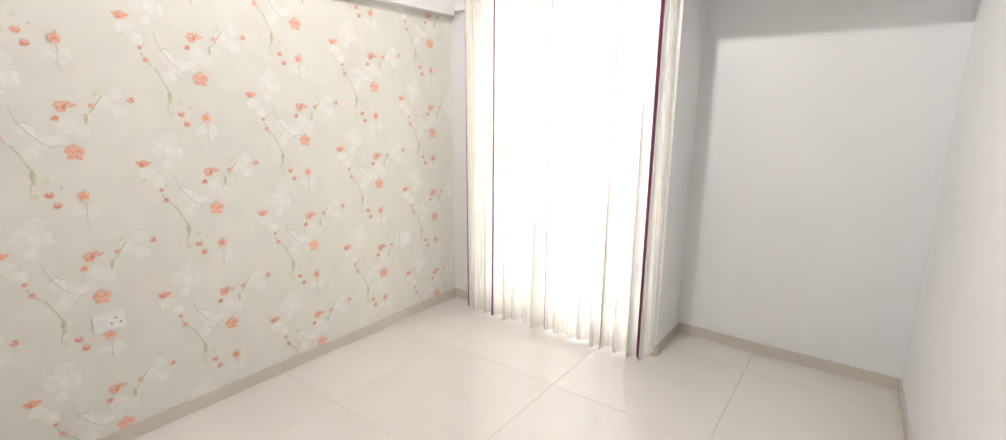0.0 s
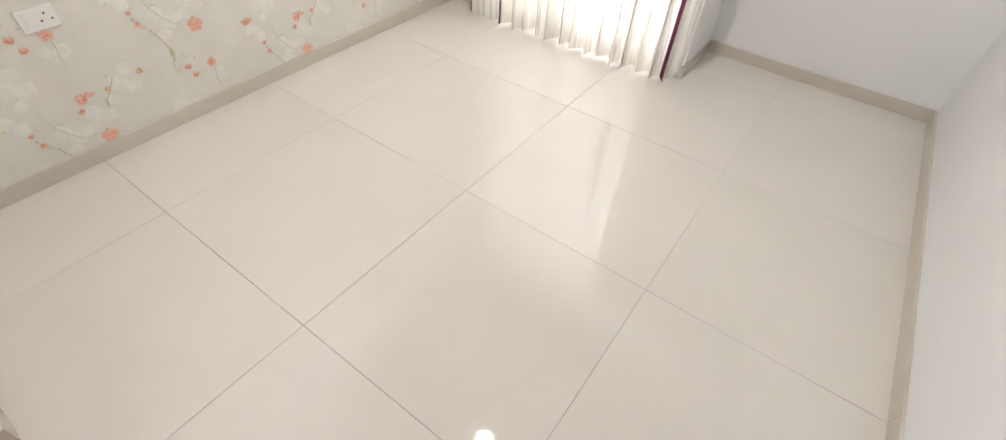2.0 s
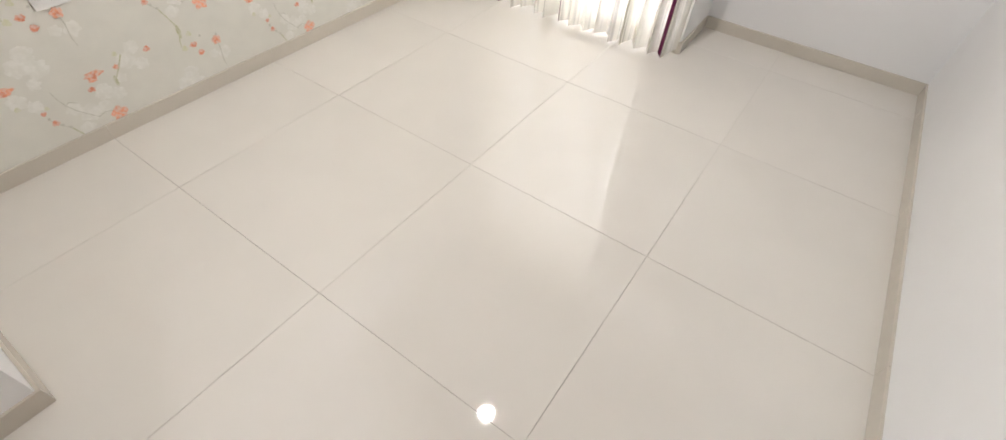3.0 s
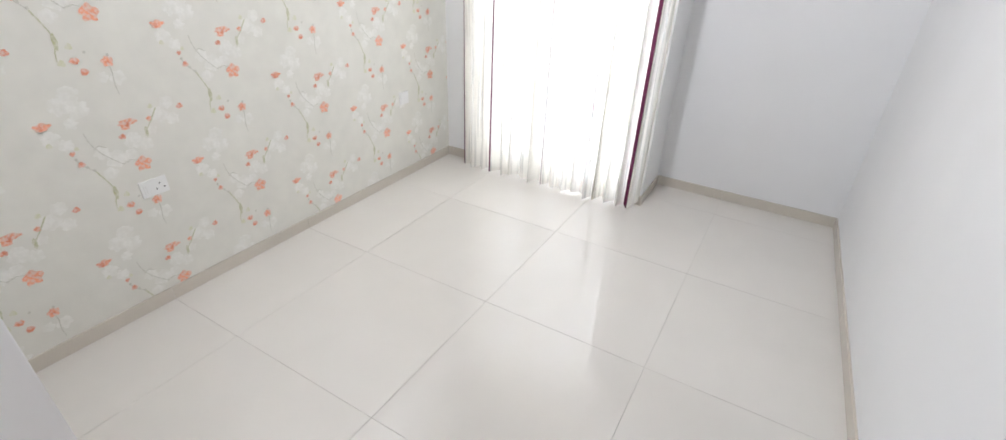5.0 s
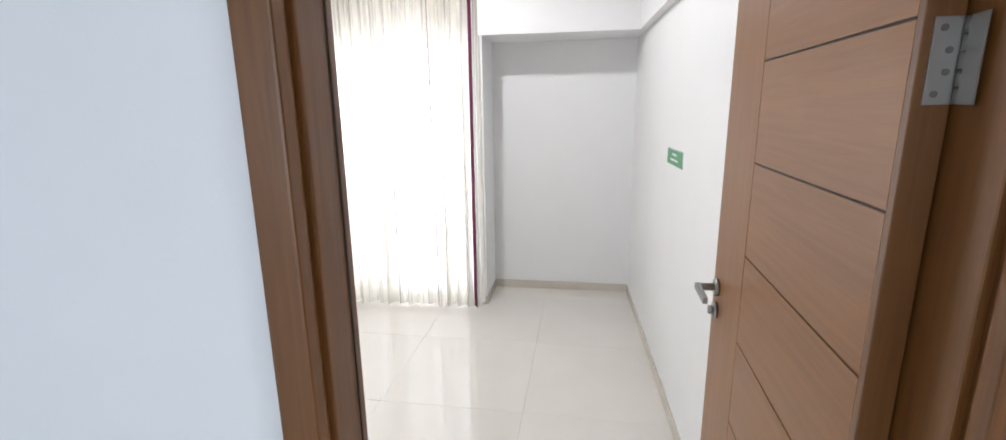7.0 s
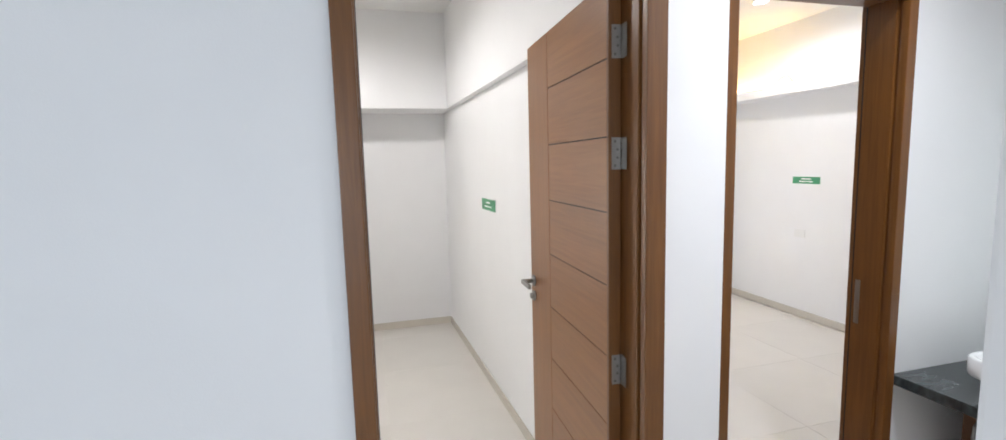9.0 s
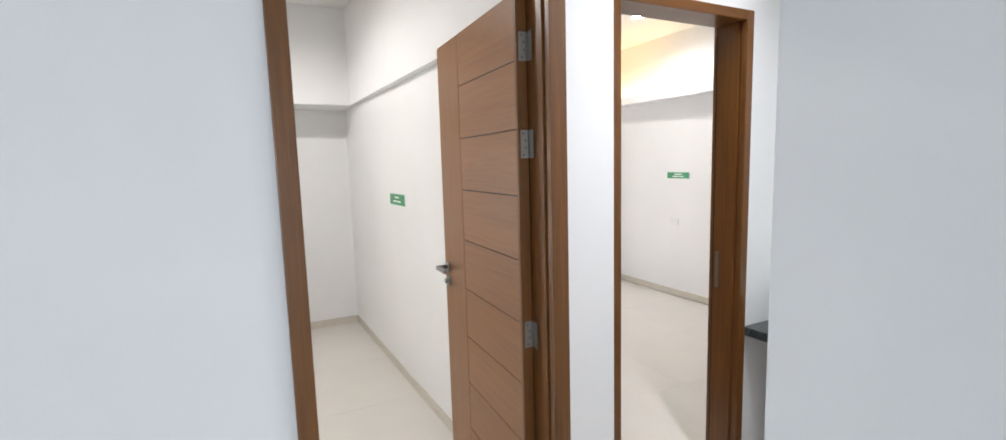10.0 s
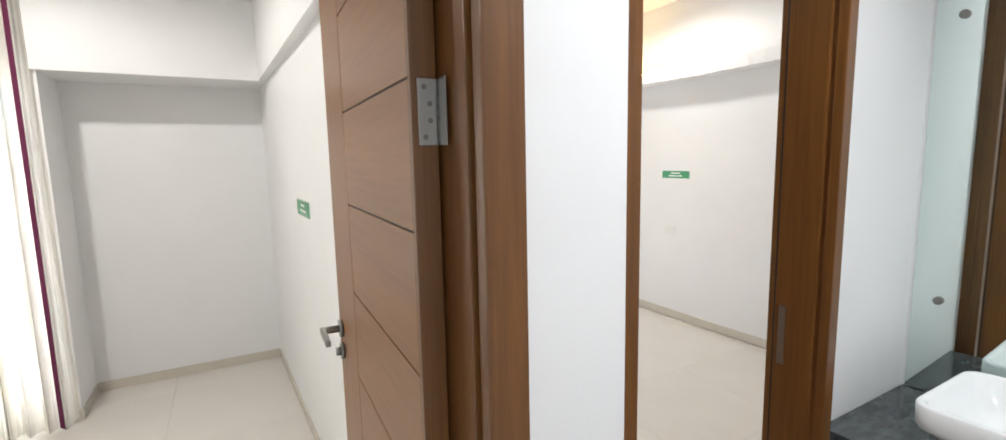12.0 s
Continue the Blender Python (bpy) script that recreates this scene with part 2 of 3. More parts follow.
# west wall with its paper
wall_west = structure("wall_west", block((WEST - 0.15, ROOM, 0), (WEST, 4.8, TOP)), PAINT, "bedroom wall covered in floral paper", "wall")
part("wallpaper", block((WEST, 1.335, 0.062), (WEST + 0.002, NORTH, 2.075)), PAPER, wall_west, "cream wallpaper printed with coral blossoms on twigs")
structure("beam_west", block((WEST, 1.335, 2.075), (WEST + 0.07, NORTH - 0.03, TOP), 0.004), PAINT, "white painted beam above the papered wall", "beam")

# north wall: window wall, return and niche
bm = bmesh.new()
box(bm, (WEST - 0.15, NORTH, 0), (W1L, NORTH + 0.15, TOP))
box(bm, (W1R, NORTH, 0), (1.434, NICHE + 0.1, TOP))
box(bm, (W1L, NORTH, W1T), (W1R, NORTH + 0.15, TOP))
box(bm, (W1L, NORTH, 0), (W1R, NORTH + 0.15, W1B))
structure("wall_north", bm, PAINT, "white painted wall round the tall bedroom window", "wall")
structure("wall_niche", block((1.434, NICHE, 0), (2.70, NICHE + 0.1, TOP)), PAINT, "white painted back wall of the wardrobe niche", "wall")
structure("beam_north", block((WEST, NORTH - 0.03, BEAM), (EAST, NICHE, TOP), 0.004), PAINT, "deep white beam above curtain and niche", "beam")
skewed(structure("wall_east", block((EAST, 1.29, 0), (EAST + 0.12, 5.12, TOP)), PAINT, "white painted side wall of the small bedroom", "wall"))
skewed(structure("beam_east", block((EAST - 0.05, 1.30, BEAM), (EAST, NORTH - 0.03, TOP), 0.004), PAINT, "shallow white beam along the side wall", "beam"))

# the wall with the two doors
bm = bmesh.new()
box(bm, (-2.05, CORR, 0), (D1L, ROOM, TOP))
box(bm, (D1R, PIER, 0), (D2L, 1.29, TOP))
box(bm, (D1L, CORR, HEAD), (D1R, ROOM, TOP))
box(bm, (D2L, PIER + 0.02, HEAD), (D2R, 1.29, TOP))
structure("wall_doors", bm, PAINT, "white painted passage wall with two doorways", "wall")
structure("wall_bedroom_corner", block((WEST, ROOM, 0), (0.80, 1.335, TOP), 0.004), PAINT, "white painted wall pier in the bedroom corner", "wall")
structure("wall_basin", block((D2R, BASIN, 0), (FAR + 0.15, 1.29, TOP)), PAINT, "white painted wall beside the wash basin", "wall")
MIRROR_TURN = pose(MIRX, 0.14, 0) @ pose(0, 0, 0, 0, 0, 1.9) @ pose(-MIRX, -0.14, 0)
structure("wall_mirror", block((MIRX, STUBY - 0.12, 0), (MIRX + 0.12, BASIN + 0.05, TOP)), PAINT, "white painted wall behind the mirror", "wall").matrix_world = MIRROR_TURN
structure("wall_stub", block((STUBX, -3.6, 0), (MIRX, STUBY, TOP), 0.006), PAINT, "white painted wall corner beside the passage", "wall")
# living-room side is out of view; these walls and the window are assumed
structure("wall_living", block((-2.05, -3.6, 0), (-1.9, CORR, TOP)), PAINT, "plain white painted living-room wall, assumed out of view", "wall")
bm = bmesh.new()
box(bm, (-2.05, -3.75, 0), (-0.9, -3.6, TOP))
box(bm, (1.7, -3.75, 0), (STUBX, -3.6, TOP))
box(bm, (-0.9, -3.75, 2.3), (1.7, -3.6, TOP))
box(bm, (-0.9, -3.75, 0), (1.7, -3.6, 0.3))
structure("wall_south", bm, PAINT, "white painted wall round an unseen, assumed living-room window", "wall")

# second bedroom
structure("wall_far", block((FAR, 1.29, 0), (FAR + 0.15, 5.2, TOP)), PAINT, "white painted bedroom wall under a ledge", "wall")
# unseen window wall, added so that the second bedroom gets light
bm = bmesh.new()
box(bm, (2.60, 5.0, 0), (3.5, 5.15, TOP))
box(bm, (5.1, 5.0, 0), (FAR, 5.15, TOP))
box(bm, (3.5, 5.0, 2.1), (5.1, 5.15, TOP))
box(bm, (3.5, 5.0, 0), (5.1, 5.15, 0.3))
structure("wall_bedroom_north", bm, PAINT, "white painted wall round an unseen window added to the second bedroom", "wall")
bm = bmesh.new()
rng = random.Random(21)
rings = []
for k in range(94):
    y = 1.29 + 0.04 * k
    wob = [rng.uniform(-0.004, 0.004) + 0.005 * math.sin(y * 3.1 + q) for q in range(3)]
    rings.append([bm.verts.new(p) for p in ((FAR, y, 2.207), (FAR - 0.20 + wob[0], y, 2.205 + wob[1]), (FAR - 0.19 + wob[2], y, 2.300 + wob[0]), (FAR - 0.10, y, 2.305 + wob[1] * 0.6), (FAR, y, 2.305))])
for a, b in zip(rings, rings[1:]):
    for q in range(4):
        bm.faces.new((a[q], a[q + 1], b[q + 1], b[q]))
bm.faces.new(rings[0])
bm.faces.new(list(reversed(rings[-1])))
bmesh.ops.recalc_face_normals(bm, faces=bm.faces)
structure("ledge", bm, PAINT, "rough white plaster ledge hiding a warm light strip", "ledge")


# ---- skirting ----
def skirting(name, lo, hi):
    """A grouted backing with one tile piece after another, jointed in line with the floor tiles."""
    axis = 0 if hi[0] - lo[0] > hi[1] - lo[1] else 1
    back_lo, back_hi = list(lo), list(hi)
    back_lo[1 - axis] += 0.002
    back_hi[1 - axis] -= 0.002
    back_hi[2] -= 0.002
    base = structure(name, block(back_lo, back_hi), GROUT, "beige tile skirting along the wall foot", "skirting")
    origin = (1.9, 2.8)[axis]
    first = math.floor((lo[axis] - origin) / 0.8) + 1
    cuts = [lo[axis]]
    while origin + 0.8 * first < hi[axis] - 0.01:
        if origin + 0.8 * first > lo[axis] + 0.01:
            cuts.append(origin + 0.8 * first)
        first += 1
    cuts.append(hi[axis])
    for a, b in zip(cuts, cuts[1:]):
        p_lo, p_hi = list(lo), list(hi)
        p_lo[axis], p_hi[axis] = a + 0.0009, b - 0.0009
        part("skirting_tile", block(p_lo, p_hi, 0.002), SKIRT, base)
    return base


S, K = 0.010, 0.068
skirting("baseboard_west", (WEST, 1.335, 0), (WEST + S, NORTH, K))
skirting("baseboard_corner", (WEST + S, 1.335, 0), (0.80, 1.335 + S, K))
skirting("baseboard_corner_side", (0.80, ROOM, 0), (0.80 + S, 1.335 + S, K))
skirting("baseboard_window", (WEST + S, NORTH - S, 0), (1.434 + S, NORTH, K))
skirting("baseboard_return", (1.434, NORTH, 0), (1.434 + S, NICHE - S, K))
skirting("baseboard_niche", (1.434, NICHE - S, 0), (2.61, NICHE, K))
skewed(skirting("baseboard_east", (EAST - S, 1.30, 0), (EAST, NICHE, K)))
skirting("baseboard_far", (FAR - S, 1.29, 0), (FAR, 5.0, K))
skirting("baseboard_bedroom_north", (2.70, 5.0 - S, 0), (FAR - S, 5.0, K))
skirting("baseboard_passage", (-1.9, CORR - S, 0), (D1L, CORR, K))
skirting("baseboard_basin", (D2R + 0.002, BASIN - S, 0), (MIRX, BASIN, K))
skirting("baseboard_stub", (STUBX - S, -3.6, 0), (STUBX, STUBY, K))
skirting("baseboard_stub_north", (STUBX, STUBY, 0), (MIRX, STUBY + S, K))


# ---- windows ----
def window(name, x0, x1, y, z0, z1, mullions, label):
    w = thing(name, label, "window", kind="structure")
    f = 0.05
    for a, b in (((x0, z0), (x1, z0 + f)), ((x0, z1 - f), (x1, z1)), ((x0, z0 + f), (x0 + f, z1 - f)), ((x1 - f, z0 + f), (x1, z1 - f))):
        part("window_frame", block((a[0], y, a[1]), (b[0], y + 0.06, b[1]), 0.003), ALU, w)
    xs = [x0 + f] + mullions + [x1 - f]
    for mx in mullions:
        part("mullion", block((mx - 0.06, y + 0.005, z0 + f), (mx + 0.06, y + 0.055, z1 - f), 0.003), ALU, w)
    for a, b in zip(xs, xs[1:]):
        g = part("pane", block((a + 0.03, y + 0.026, z0 + f), (b - 0.03, y + 0.032, z1 - f)), GLASS, w)
        g.visible_shadow = False
    return w


window("window_1", W1L, W1R, NORTH + 0.06, W1B, W1T, [0.58], "tall white-framed sliding window behind the curtain")
# added opening out of view, only for the lamp behind it
window("window_2_added", 3.5, 5.1, 5.04, 0.3, 2.1, [4.3], "white-framed bedroom window, unseen and added to let in light")
# assumed window behind the view, placed to light the passage wall
window("window_3_assumed", -0.9, 1.7, -3.70, 0.3, 2.3, [0.4], "wide white-framed living-room window, unseen and assumed for its light")


# ---- door frames ----
def door_frame(name, x0, x1, wl, wr, y0, yl, yr, label):
    """Solid frame: a broad front band, a moulded step and a deeper rebated band on each jamb."""
    d = thing(name, label, "door frame", kind="structure")
    top = HEAD - 0.042
    for a, s, w, y1 in ((x0, 1, wl, yl), (x1, -1, wr, yr)):
        inner = a + s * w
        bend = inner + s * 0.004
        part("jamb", block((min(a, inner), y0, 0), (max(a, inner), y0 + 0.028, HEAD), 0.004), FRAMEWOOD, d)
        part("moulding", block((min(a, inner - s * 0.006), y0 + 0.028, 0), (max(a, inner - s * 0.006), y0 + 0.040, HEAD), 0.002), FRAMEWOOD, d)
        part("rebate", block((min(a, bend), y0 + 0.040, 0), (max(a, bend), y1, HEAD), 0.004), FRAMEWOOD, d)
        part("seal", block((min(bend, bend + s * 0.002), y1 - 0.022, 0), (max(bend, bend + s * 0.002), y1 - 0.0185, top)), SEAL, d, "black rubber door seal")
    yb = min(yl, yr)
    part("head", block((x0 + wl, y0, top), (x1 - wr, y0 + 0.028, HEAD), 0.004), HEADWOOD, d)
    part("head_rebate", block((x0 + wl + 0.005, y0 + 0.030, top + 0.003), (x1 - wr - 0.005, yb, HEAD), 0.003), HEADWOOD, d)
    return d


frame_one = door_frame("door_frame_1", D1L, D1R, 0.052, 0.064, 1.018, 1.150, 1.288, "reddish-brown polished wooden door frame of the small bedroom")
frame_two = door_frame("door_frame_2", D2L, D2R, 0.046, 0.042, 1.130, 1.285, 1.300, "reddish-brown polished wooden door frame of the second bedroom")


# ---- door leaves ----
def door_leaf(name, width, label):
    """A leaf that stands open along +y from its hinge edge at the origin; the panelled face looks to -x."""
    d = thing(name, label, "door", kind="structure")
    t, h, z0 = 0.040, 2.125, 0.008
    stile = 0.665 * width
    part("core", block((0.003, 0, z0), (t - 0.003, width, h)), GROOVE, d, "dark core showing in the grooves")
    part("hinge_edge", block((0, -0.002, z0), (t, 0.012, h), 0.002), FRAMEWOOD, d)
    part("back_veneer", block((t - 0.003, 0.012, z0), (t, width, h)), STILEWOOD, d)
    part("stile", block((0, stile + 0.004, z0), (0.003, width, h), 0.001), STILEWOOD, d)
    part("lock_edge", block((0.0005, width, z0), (t - 0.0005, width + 0.002, h)), STILEWOOD, d)
    step, g = 0.2280, 0.0022
    cuts = [h] + [1.905 - step * k for k in range(8)] + [z0]
    for a, b in zip(cuts, cuts[1:]):
        top = a if a == h else a - g
        low = b if b == z0 else b + g
        part("panel", block((0, 0.012, low), (0.003, stile, top), 0.001), LEAFWOOD, d)
    # lever handle and cylinder on both faces
    for s, x in ((-1, 0.0), (1, t)):
        hz, hy = 1.052, width - 0.05
        bm = bmesh.new()
        tube(bm, (x, hy, hz), (x + s * 0.010, hy, hz), 0.026, 28)
        tube(bm, (x + s * 0.010, hy, hz), (x + s * 0.064, hy, hz), 0.011, 18)
        handle = part("lever_handle", bm, STEEL, d, "brushed steel lever handle", True)
        part("lever", block((x + s * 0.050, hy - 0.118, hz - 0.0095), (x + s * 0.064, hy + 0.010, hz + 0.0095), 0.003), STEEL, handle)
        bm = bmesh.new()
        tube(bm, (x, hy, hz - 0.072), (x + s * 0.009, hy, hz - 0.072), 0.025, 28)
        tube(bm, (x + s * 0.009, hy, hz - 0.072), (x + s * 0.022, hy, hz - 0.072), 0.013, 18)
        part("lock_cylinder", bm, STEEL, d, "round steel lock rosette", True)
    for hz in (1.952, 1.627, 0.951, 0.29):
        bm = bmesh.new()
        box(bm, (0.010, -0.0045, hz - 0.048), (t - 0.001, -0.002, hz + 0.048), 0.001)
        hinge = part("hinge", bm, STEEL, d, "steel butt hinge")
        bm = bmesh.new()
        for k in range(5):
            tube(bm, (t + 0.004, -0.008, hz - 0.048 + 0.0192 * k + 0.0006), (t + 0.004, -0.008, hz - 0.0288 + 0.0192 * k - 0.0006), 0.0062, 14)
        part("knuckle", bm, STEEL, hinge, smooth=True)
        part("frame_plate", block((t - 0.0005, -0.038, hz - 0.048), (t + 0.0012, -0.012, hz + 0.048)), STEEL, hinge)
        for dz in (-0.036, -0.012, 0.012, 0.036):
            sx = 0.024 + (0.004 if abs(dz) < 0.02 else -0.004)
            bm = bmesh.new()
            tube(bm, (sx, -0.0045, hz + dz), (sx, -0.0053, hz + dz), 0.0040, 12)
            part("screw", bm, DARKSTEEL, hinge)
    return d


leaf_one = door_leaf("door_1", 0.863, "open brown veneered door with dark horizontal grooves")
leaf_one.matrix_world = pose(2.552, 1.150, 0, 0, 0, -2.6)
leaf_two = door_leaf("door_2", 0.69, "brown veneered second bedroom door standing open inside")
leaf_two.matrix_world = pose(D2L + 0.062, 1.320, 0, 0, 0, 3)
strike = tagged(part("strike_plate", block((D2R - 0.0482, 1.246, 0.942), (D2R - 0.0460, 1.266, 1.117), 0.0005), STEEL), "steel strike plate let into the wooden jamb", "strike plate")


# ---- curtain ----
def curtain(x0, x1, y, z0, z1, folds, amp):
    c = thing("curtain", "cream sheer floor-length curtain with thin plum and olive stripes", "curtain")
    n = folds * 14
    stripes = {0.030: "plum", 0.250: "plum", 0.357: "olive", 0.533: "plum", 0.727: "plum", 0.784: "olive", 0.972: "plum"}
    cols = {}
    rng = random.Random(4)
    ph = [rng.uniform(-0.5, 0.5) for _ in range(folds + 2)]
    am = [rng.uniform(0.55, 1.25) for _ in range(folds + 2)]
    rows = [0, 0.02, 0.1, 0.25, 0.45, 0.65, 0.85, 1.0]

    def at(i, v):
        u = i / n
        f = u * folds
        k = int(f)
        w = f - k
        a = am[k] * (1 - w) + am[k + 1] * w
        p = ph[k] * (1 - w) + ph[k + 1] * w
        s = math.sin(2 * math.pi * f + p)
        spread = 1.0 + 0.25 * (1 - v)
        x = x0 + (x1 - x0) * u + 0.008 * math.sin(4 * math.pi * f + p) + 0.01 * (1 - v) * math.sin(3 * f)
        yy = y + amp * a * s * (0.75 + 0.4 * (1 - v)) * spread
        yy += 0.09 * max(0.0, (abs(2 * u - 1) - 0.94) / 0.06) ** 2
        z = z0 + (z1 - z0) * v + (0.008 * math.sin(2.3 * f) if v < 0.01 else 0)
        return (x, yy, z)

    def sheet(name, a, b, material, label=""):
        verts, faces = [], []
        m = b - a + 1
        for v in rows:
            verts += [at(i, v) for i in range(a, b + 1)]
        for r in range(len(rows) - 1):
            for i in range(m - 1):
                faces.append((r * m + i, r * m + i + 1, (r + 1) * m + i + 1, (r + 1) * m + i))
        mesh = bpy.data.meshes.new(name)
        mesh.from_pydata(verts, [], faces)
        mesh.materials.append(material)
        for p in mesh.polygons:
            p.use_smooth = True
        ob = new(name, mesh)
        ob.parent = c
        if label:
            ob["label"] = label

    for u, k in stripes.items():
        near = range(max(1, round(u * n) - 6), min(n - 6, round(u * n) + 6))
        cols[min(near, key=lambda i: at(i, 0.4)[1]) - 2] = k
    def wide(i):
        return 3 if cols[i] == "plum" else 2

    last = 0
    for i in sorted(cols):
        sheet("cloth_panel", last, i, SHEER)
        sheet("stripe", i, i + wide(i), STRIPE_MATS[cols[i]], cols[i] + " woven stripe")
        last = i + wide(i)
    sheet("cloth_panel", last, n, SHEER)
    bm = bmesh.new()
    tube(bm, (x0 - 0.01, y, z1 + 0.012), (x1, y, z1 + 0.012), 0.012, 14)
    part("curtain_rail", bm, ALU, c, "slim white curtain rail", True)
    return c


curtain(0.005, 1.415, 4.135, 0.018, 2.84, 17, 0.036)


# ---- printed blossoms on the paper ----
def blossom(bm, y, z, ry, rz, lift, idx, seed, lobes=5):
    rng = random.Random(seed)
    n, ph = 20, rng.uniform(0, 6)
    ring = []
    for i in range(n):
        a = 2 * math.pi * i / n
        r = 1 + 0.13 * math.cos(lobes * a + ph) + rng.uniform(-0.14, 0.14)
        ring.append(bm.verts.new((lift, y + ry * r * math.cos(a), z + rz * r * math.sin(a))))
    f = bm.faces.new(ring)
    f.material_index = idx


def stem(bm, pts, w, lift, idx):
    last = None
    for k, (y, z) in enumerate(pts):
        q = pts[min(k + 1, len(pts) - 1)]
        p = pts[max(k - 1, 0)]
        d = Vector((q[0] - p[0], q[1] - p[1])).normalized()
        ww = w * (1 - 0.5 * k / len(pts))
        pair = (bm.verts.new((lift, y - d.y * ww, z + d.x * ww)), bm.verts.new((lift, y + d.y * ww, z - d.x * ww)))
        if last:
            bm.faces.new((last[0], last[1], pair[1], pair[0])).material_index = idx
        last = pair


def motif():
    """One repeat of the print: pale cherry blossoms on grey and olive twigs, with coral flowers and buds."""
    bm = bmesh.new()
    rng = random.Random(11)
    step = iter(range(1, 400))
    pale = ((-0.159, 0.331, 0.040), (-0.148, 0.274, 0.045), (-0.201, 0.294, 0.042), (-0.264, 0.190, 0.036), (-0.225, 0.150, 0.030), (-0.085, 0.051, 0.046),
            (-0.126, 0.089, 0.034), (-0.006, 0.106, 0.040), (0.035, 0.077, 0.034), (0.121, 0.185, 0.040), (0.171, 0.154, 0.032), (0.160, 0.226, 0.034),
            (0.020, -0.236, 0.034), (-0.032, -0.226, 0.026), (-0.125, 0.000, 0.032), (-0.030, 0.050, 0.030), (-0.185, 0.225, 0.026), (0.075, 0.130, 0.024))
    for k, (y, z, r) in enumerate(pale):
        r *= 0.85
        turn = rng.uniform(0, 6)
        for p in range(5):
            a = turn + p * 2 * math.pi / 5
            blossom(bm, y + 0.52 * r * math.cos(a), z + 0.52 * r * math.sin(a), r * rng.uniform(0.42, 0.60), r * rng.uniform(0.40, 0.56), 0.000013 * next(step), 2, 100 + 7 * k + p, 3)
    twigs = (((-0.161, 0.181), (-0.157, 0.150), (-0.146, 0.118), (-0.128, 0.085), (-0.106, 0.059), (-0.071, 0.022)), ((-0.215, 0.085), (-0.195, 0.052), (-0.171, 0.026)),
             ((0.003, -0.180), (0.006, -0.215), (0.000, -0.262), (0.004, -0.300)), ((-0.071, 0.022), (-0.040, 0.030), (-0.012, 0.020)), ((-0.150, 0.110), (-0.130, 0.120), (-0.105, 0.105)))
    for tw in twigs:
        stem(bm, tw, 0.0024, 0.000013 * next(step), 3)
    for tw in (((-0.171, 0.026), (-0.152, -0.015), (-0.138, -0.050), (-0.133, -0.088), (-0.146, -0.120), (-0.150, -0.150)), ((0.114, 0.215), (0.085, 0.172), (0.060, 0.140), (0.045, 0.112))):
        stem(bm, tw, 0.0028, 0.000013 * next(step), 4)
    for y, z in ((-0.171, 0.030), (-0.215, 0.090), (-0.060, -0.130), (-0.190, 0.050), (0.010, -0.150)):
        blossom(bm, y, z, 0.005, 0.006, 0.000013 * next(step), 3, 3)
    for y, z, r in ((-0.140, -0.158, 0.012), (-0.100, -0.105, 0.011), (-0.275, 0.165, 0.009), (-0.200, 0.130, 0.008), (0.095, 0.225, 0.010)):
        blossom(bm, y, z, r, r, 0.000013 * next(step), 5, 9, 3)
    blossom(bm, -0.134, -0.083, 0.008, 0.030, 0.000013 * next(step), 4, 2, 2)
    blossom(bm, 0.052, 0.126, 0.007, 0.020, 0.000013 * next(step), 4, 5, 2)
    coral = ((0.000, 0.000, 0.027, 0.026), (-0.007, 0.183, 0.031, 0.012), (-0.016, 0.172, 0.016, 0.015), (-0.273, 0.237, 0.024, 0.013), (0.003, -0.173, 0.017, 0.017),
             (-0.100, -0.155, 0.014, 0.010), (0.077, 0.178, 0.009, 0.009))
    for k, (y, z, ry, rz) in enumerate(coral):
        blossom(bm, y, z, ry * 1.12, rz * 1.12, 0.000013 * next(step), 0, 20 + k)
    for k, (y, z, r) in enumerate(((-0.008, 0.176, 0.009), (-0.280, 0.230, 0.009), (-0.097, -0.158, 0.008), (-0.081, -0.198, 0.011), (-0.039, 0.132, 0.010),
                                   (-0.205, 0.067, 0.010), (-0.219, 0.116, 0.007), (0.210, 0.200, 0.010), (0.003, -0.178, 0.006))):
        blossom(bm, y, z, r * 1.25, r * 1.15, 0.000013 * next(step), 1, 40 + k, 3)
    mesh = bpy.data.meshes.new("printed_blossoms")
    bm.to_mesh(mesh)
    bm.free()
    for one in (ORANGE, DEEP, PALE, TWIG, OLIVE, LIME):
        mesh.materials.append(one)
    return mesh


def clipped(mesh, y0, y1, z0, z1):
    """The print, cut where the paper ends."""
    bm = bmesh.new()
    bm.from_mesh(mesh)
    for co, no in (((0, y0, 0), (0, -1, 0)), ((0, y1, 0), (0, 1, 0)), ((0, 0, z0), (0, 0, -1)), ((0, 0, z1), (0, 0, 1))):
        bmesh.ops.bisect_plane(bm, geom=bm.verts[:] + bm.edges[:] + bm.faces[:], plane_co=co, plane_no=no, clear_outer=True)
    cut = mesh.copy()
    bm.to_mesh(cut)
    bm.free()
    return cut


MOTIF = motif()
PITCH_Y, PITCH_Z = 0.4905, 0.5965
